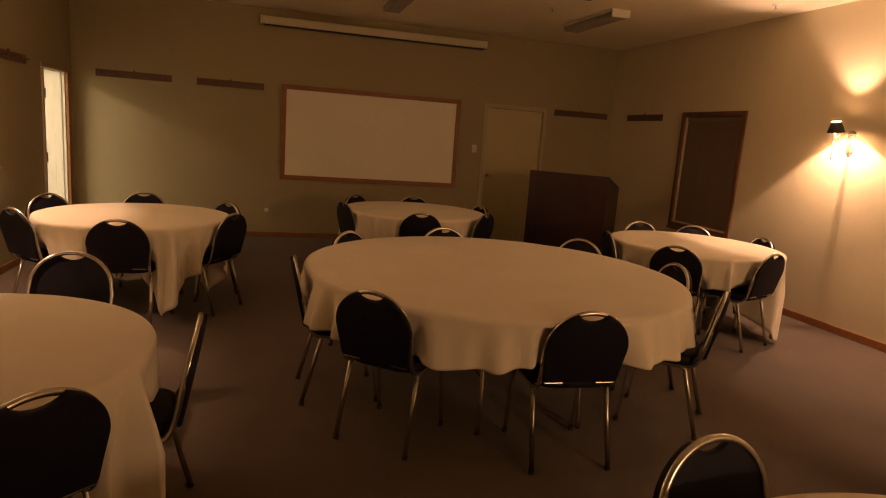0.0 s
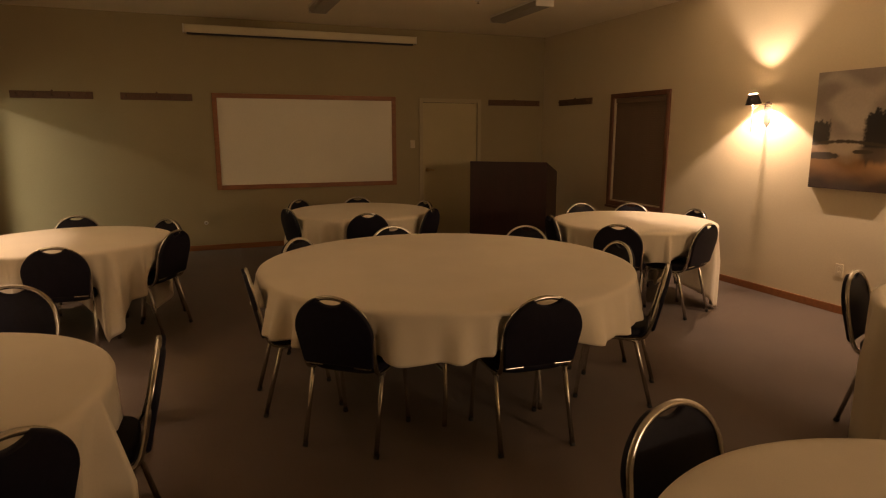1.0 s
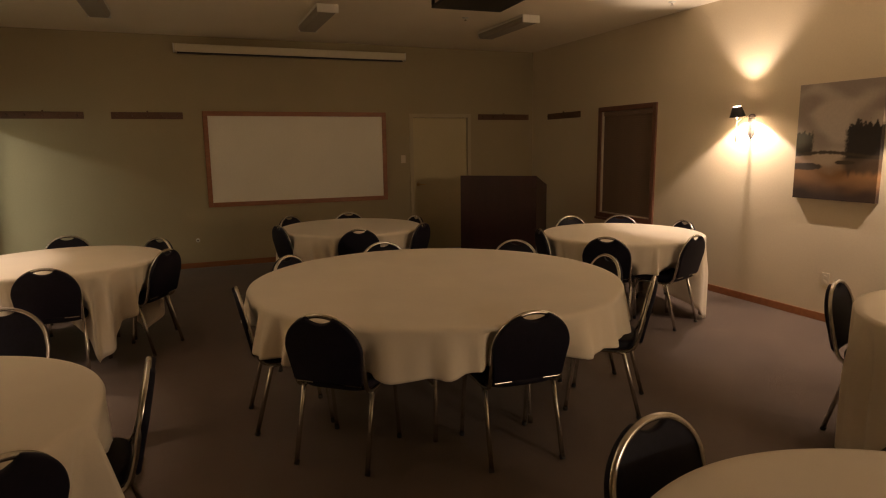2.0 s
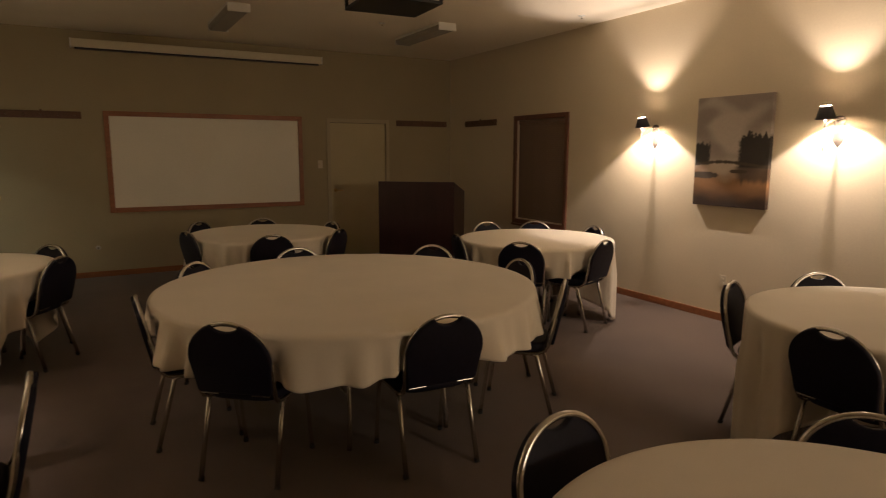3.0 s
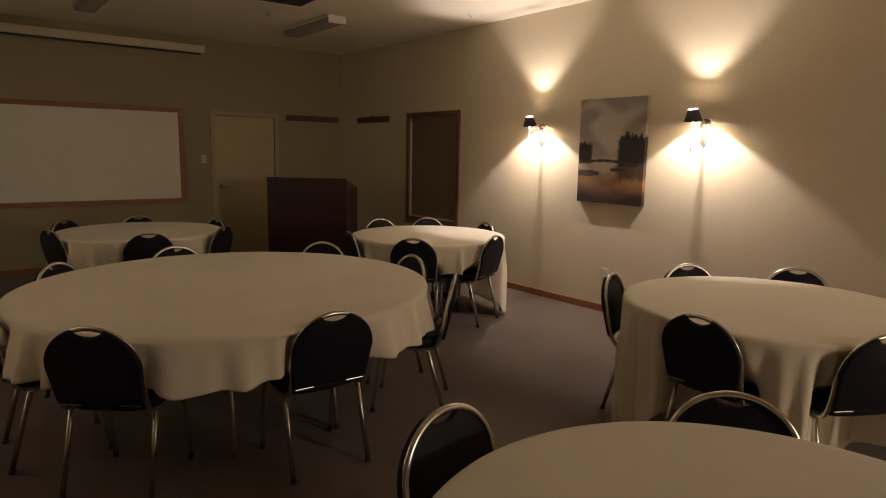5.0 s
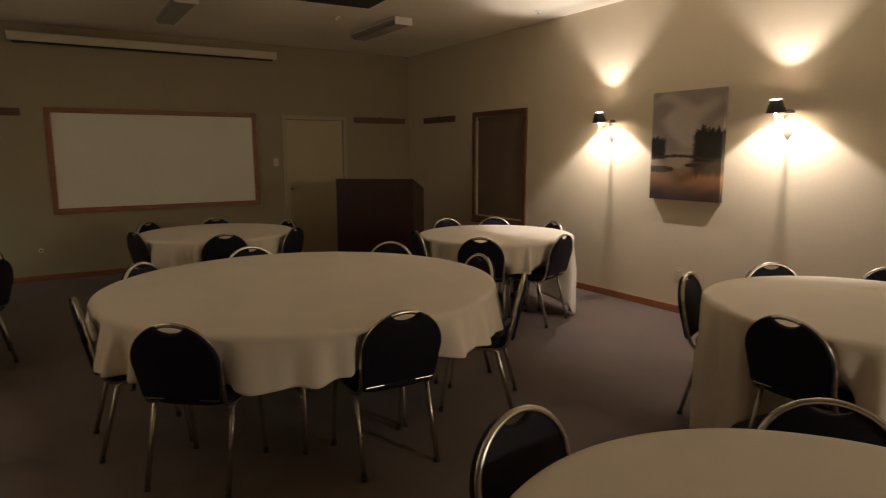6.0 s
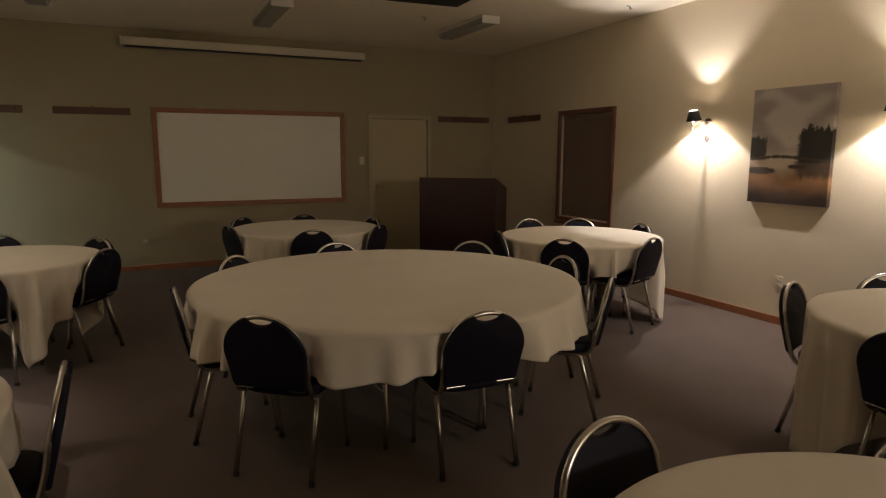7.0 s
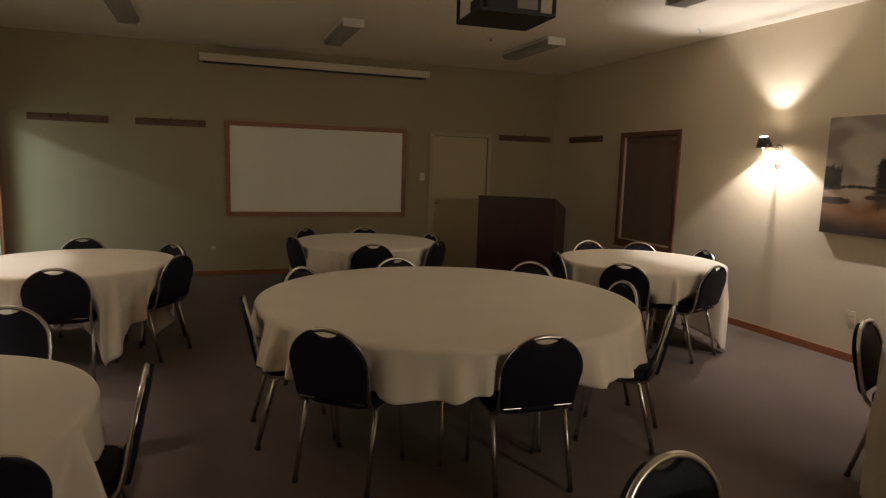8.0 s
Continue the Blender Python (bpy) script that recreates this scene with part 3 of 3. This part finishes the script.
def chair_master():
    c = thing("banquet_chair", "navy vinyl stacking chair with chrome tube frame", "chair", "banquet chairs")
    r = 0.0115

    def back(x, z, off=0.0):
        return (x, -0.195 - (z - 0.47) * LEAN_B + off, z)

    half = [(0.195, 0.215, 0.006), (0.195, 0.19, 0.20), (0.193, 0.168, 0.35), (0.19, 0.13, 0.398), (0.19, 0.03, 0.404), (0.19, -0.10, 0.404), (0.192, -0.172, 0.43), back(0.195, 0.52), back(0.2, 0.60)]
    arch = [back(BW * math.cos(a), 0.64 + (BH - 0.64 - r) * math.sin(a)) for a in (math.pi * k / 14 for k in range(15))]
    path = half + arch + [(-x, y, z) for x, y, z in reversed(half)]
    part("tube_frame", tube(smooth_path(path, 3), r, 10), M_CHROME, c, "bent chrome tube", True)
    for s in (1, -1):
        part("rear_leg", tube([(s * 0.186, -0.06, 0.404), (s * 0.194, -0.12, 0.392), (s * 0.2, -0.222, 0.008)], 0.0125, 10), M_CHROME, c, "chrome leg", True)
        part("rubber_foot", tube([(s * 0.2, -0.2245, 0.0), (s * 0.2, -0.214, 0.022)], 0.0145, 10), M_RUBBER, c, "black rubber foot")
        part("rubber_foot", tube([(s * 0.195, 0.215, 0.0), (s * 0.195, 0.213, 0.022)], 0.0145, 10), M_RUBBER, c, "black rubber foot")
        part("back_bracket", box((min(s * 0.085, s * 0.178), -0.214, 0.452), (max(s * 0.085, s * 0.178), -0.204, 0.460), 0.002), M_CHROME, c, "small chrome bracket")
    part("cross_brace", tube([(-0.18, 0.05, 0.398), (0.18, 0.05, 0.398)], 0.008, 8), M_CHROME, c)
    # seat pad, crowned
    out = []
    for k in range(36):
        a = 2 * math.pi * k / 36
        ca, sa = math.cos(a), math.sin(a)
        e = 0.45
        x, y = 0.203 * math.copysign(abs(ca) ** e, ca), 0.205 * math.copysign(abs(sa) ** e, sa)
        out.append((x * (1 + 0.06 * y / 0.2), y + 0.025))
    bm = slab([out], 0.058, 0.02, pose(0, 0, 0.440))
    part("seat", bm, M_VINYL, c, "navy vinyl seat pad", True)
    # back pad with a lens-shaped hand hole
    pw, ph = BW + 0.0125, BH + 0.003 - 0.64
    cut = 0.072
    a0 = math.acos(cut / pw)
    o = [(-0.176, 0.462), (0.176, 0.462), (0.190, 0.475), (0.199, 0.56)]
    o += [(pw * math.cos(a0 * k / 12), 0.64 + ph * math.sin(a0 * k / 12)) for k in range(13)]
    zc = 0.64 + ph * math.sin(a0)
    o += [(cut * t, zc - 0.034 * (1 - t * t) ** 0.7) for t in (0.92, 0.75, 0.5, 0.25, 0, -0.25, -0.5, -0.75, -0.92)]
    o += [(-pw * math.cos(a0 * k / 12), 0.64 + ph * math.sin(a0 * k / 12)) for k in range(12, -1, -1)] + [(-0.199, 0.56), (-0.190, 0.475)]
    o = [(x, (z - 0.47)) for x, z in o]
    tilt = math.degrees(math.atan(LEAN_B))
    bm = slab([o], 0.028, 0.009, pose(0, -0.195 - 0.013, 0.47, 90 + tilt))
    part("backrest", bm, M_VINYL, c, "navy vinyl back pad with a hand hole", True)
    return c


MASTER = chair_master()
used = []


def chair(x, y, facing):
    """x, y: below the top of the back. facing: the way the seat looks, degrees from +x."""
    a = radians(facing)
    ox, oy = x + 0.272 * math.cos(a), y + 0.272 * math.sin(a)
    m = pose(ox, oy, 0, 0, 0, facing - 90)
    if not used:
        MASTER.matrix_basis = m
        o = MASTER
    else:
        o = copy_thing(MASTER, m)
    used.append((ox, oy, facing))
    return o


# ---- tables and cloths ----
TOP = 0.752


def round_table(x, y, r):
    t = thing("round_table", "round folding banquet table under a cloth", "table", "round tables", (x, y, 0))
    part("tabletop", lathe([(0, TOP - 0.02), (r - 0.01, TOP - 0.02), (r, TOP - 0.01), (r, TOP - 0.004), (r - 0.006, TOP), (0, TOP)], 56), M_TABLE, t)
    kx, ky = (0.30, 0.74) if r > 1 else (0.42 * r, 0.42 * r)
    for sx in (1, -1):
        for sy in (1, -1):
            part("leg", tube(smooth_path([(sx * kx * 0.92, sy * ky * 0.9, TOP - 0.02), (sx * kx * 0.94, sy * ky * 0.93, 0.45), (sx * kx * 0.97, sy * ky * 0.99, 0.2), (sx * kx, sy * ky, 0.0)], 4), 0.014, 8), M_CHROME, t, "", True)
        part("leg_brace", tube([(sx * kx * 0.96, -ky * 0.97, 0.3), (sx * kx * 0.96, ky * 0.97, 0.3)], 0.010, 8), M_CHROME, t)


def tablecloth(x, y, r, reach, chairs, seed, turn, folds):
    """reach: from the table's middle to the four sides of a square cloth, the first side towards turn; or the drop of a round one."""
    wave = 0.012
    rnd = random.Random(seed)
    ph = [rnd.uniform(0, 6.28) for _ in range(8)]
    n = 300
    top = TOP + 0.006
    rings = [(0.0, top)] + [(r * f, top) for f in (0.25, 0.5, 0.72, 0.86, 0.94, 0.985)] + [(r + 0.004, top - 0.005), (r + 0.010, top - 0.018)]
    steps = 18
    bm = bmesh.new()
    prev = None
    for i in range(len(rings) + steps):
        ring = []
        count = 1 if i == 0 else n
        for k in range(count):
            a = 2 * math.pi * k / n
            if i < len(rings):
                rr, z = rings[i]
                z += 0.0012 * noise.noise((rr * 6 * math.cos(a), rr * 6 * math.sin(a), seed))
                hang = 0.0
            else:
                s = (i - len(rings) + 1) / steps
                wavy = wave * (math.sin(3 * a + ph[0]) + 0.6 * math.sin(7 * a + ph[1]) + 0.35 * math.sin(11 * a + ph[2]))
                tip = 0.0
                if r > 1:
                    hem = reach[0] + wavy
                else:
                    ways = [(math.cos(a - radians(turn + 90 * q)), reach[q]) for q in range(4)]
                    span = sorted(d / c for c, d in ways if c > 0.02)
                    span = span + span[:1] * (2 - len(span))
                    hem = span[0] - r + 0.6 * wavy
                    tip = max(0.0, 1 - (span[1] / span[0] - 1) / 0.9)
                hem += (0.005 if r > 1 else 0.010) * math.sin(folds * a + ph[3] + 1.3 * math.sin(2 * a + ph[4]))
                hem = min(hem, top - 0.02)
                z = top - 0.018 - (hem - 0.018) * s
                hang = (hem - 0.018) * s
                f = math.sin(folds * a + ph[3] + 1.3 * math.sin(2 * a + ph[4])) + 0.6 * math.sin((folds * 1.9 // 1) * a + ph[5]) + 0.35 * math.sin(5 * a + ph[6])
                f *= (0.6 if r > 1 else 0.5) + 1.3 * max(0.0, 0.35 + noise.noise((1.6 * math.cos(a) + seed, 1.6 * math.sin(a), 0.5)) * 1.6)
                if r > 1:
                    f *= 0.35 + 0.85 * abs(math.cos(a))               # smoother along the broad front
                else:
                    f *= 0.55 + 0.9 * tip
                rr = r + 0.010 + (0.045 if r > 1 else -0.03 + 0.05 * tip * tip) * min(1, hang / 0.3)
                pleat = f * (0.026 if r > 1 else 0.034) * min(1, hang / (0.2 if r > 1 else 0.3)) ** 0.9
            px, py = x + rr * math.cos(a), y + rr * math.sin(a)
            if hang > 0:
                held = 0.0
                for cx, cy, fa in chairs:
                    fx, fy = math.cos(radians(fa)), math.sin(radians(fa))
                    v = (px - cx) * fx + (py - cy) * fy
                    u = abs(-(px - cx) * fy + (py - cy) * fx)
                    lean = -0.195 - (z - 0.47) * LEAN_B + 0.042          # front of the back pad at this height
                    if r > 1:
                        low, deep, wide, fade = min(1, max(0, (0.50 - z) / 0.08)), 0.05, 0.19, 0.08
                    else:
                        low, deep, wide, fade = min(1, max(0, (0.62 - z) / 0.22)), 0.06, 0.17, 0.10
                    aim = lean + (deep - lean) * low * low * (3 - 2 * low)
                    if u < wide + fade and -0.5 < v < aim:
                        wu = 1 if u < wide else 1 - (u - wide) / fade
                        wu = wu * wu * (3 - 2 * wu)
                        held = max(held, wu)
                        px += fx * (aim - v) * wu
                        py += fy * (aim - v) * wu
                pleat = pleat * (1 - held) + (min(0.0, pleat) - 0.008) * held
                px += pleat * math.cos(a)
                py += pleat * math.sin(a)
            ring.append(bm.verts.new((px, py, z)))
        if prev is not None:
            for k in range(n):
                j = (k + 1) % n
                if len(prev) == 1:
                    bm.faces.new((prev[0], ring[k], ring[j]))
                else:
                    bm.faces.new((prev[k], ring[k], ring[j], prev[j]))
        prev = ring
    bmesh.ops.recalc_face_normals(bm, faces=bm.faces)
    ob = link("tablecloth", bm, M_CLOTH, None, "", True)
    sol = ob.modifiers.new("thickness", "SOLIDIFY")
    sol.thickness, sol.offset = 0.0025, 1.0
    return tagged(ob, "off-white linen cloth hanging in folds over a round table", "tablecloth", "tablecloths")


TABLES = [
    # x, y, radius, reach of the cloth, turn of its first side, chairs (x, y, facing)
    (-3.78, -5.33, 1.185, [0.235], 0, [(-4.71, -6.19, 50), (-3.745, -6.53, 87), (-2.70, -6.17, 139), (-5.035, -5.40, 0), (-4.61, -4.43, -48), (-3.78, -4.10, -90), (-2.72, -4.49, -141), (-2.48, -5.42, 177)]),
    (-3.64, -2.42, 0.755, [1.03] * 4, -60, [(-4.40, -2.53, 16), (-3.745, -3.14, 83), (-3.03, -3.03, 135), (-4.19, -1.66, -52), (-3.47, -1.60, -100), (-2.86, -2.31, -168)]),
    (-1.38, -4.15, 0.75, [1.0, 1.26, 1.2, 1.02], -105, [(-1.97, -4.71, 44), (-1.22, -4.95, 111), (-0.54, -4.08, -187), (-1.34, -3.19, -95), (-0.81, -3.38, -127), (-2.19, -3.98, -15)]),
    (-6.22, -3.45, 0.725, [1.01] * 4, -111, [(-6.21, -4.22, 89), (-5.45, -3.70, 150), (-5.54, -2.94, -139), (-6.35, -2.39, -81), (-7.06, -2.82, -37), (-6.98, -3.82, 46)]),
    (-6.30, -6.70, 0.715, [1.27] * 4, -15, [(-6.18, -5.38, -93), (-5.43, -6.57, -178), (-5.77, -7.26, 132)]),
    (-1.54, -7.555, 0.79, [1.26] * 4, 95, [(-1.84, -6.69, -70), (-1.09, -6.78, -118), (-0.58, -7.30, -159), (-2.34, -7.59, -3), (-1.95, -8.19, 60)]),
    (-3.92, -8.65, 0.742, [1.04] * 4, 15, [(-4.025, -7.72, -80), (-3.20, -8.18, -147)]),
]
for i, (x, y, r, reach, turn, seats) in enumerate(TABLES):
    first = len(used)
    for sx, sy, fa in seats:
        gap = r + 0.04 - math.hypot(sx - x, sy - y)     # backs stand just clear of the cloth
        if gap > 0:
            sx, sy = sx - gap * math.cos(radians(fa)), sy - gap * math.sin(radians(fa))
        chair(sx, sy, fa)
    round_table(x, y, r)
    tablecloth(x, y, r, reach, used[first:], 11 + i, turn, 27 if r > 1 else 22)
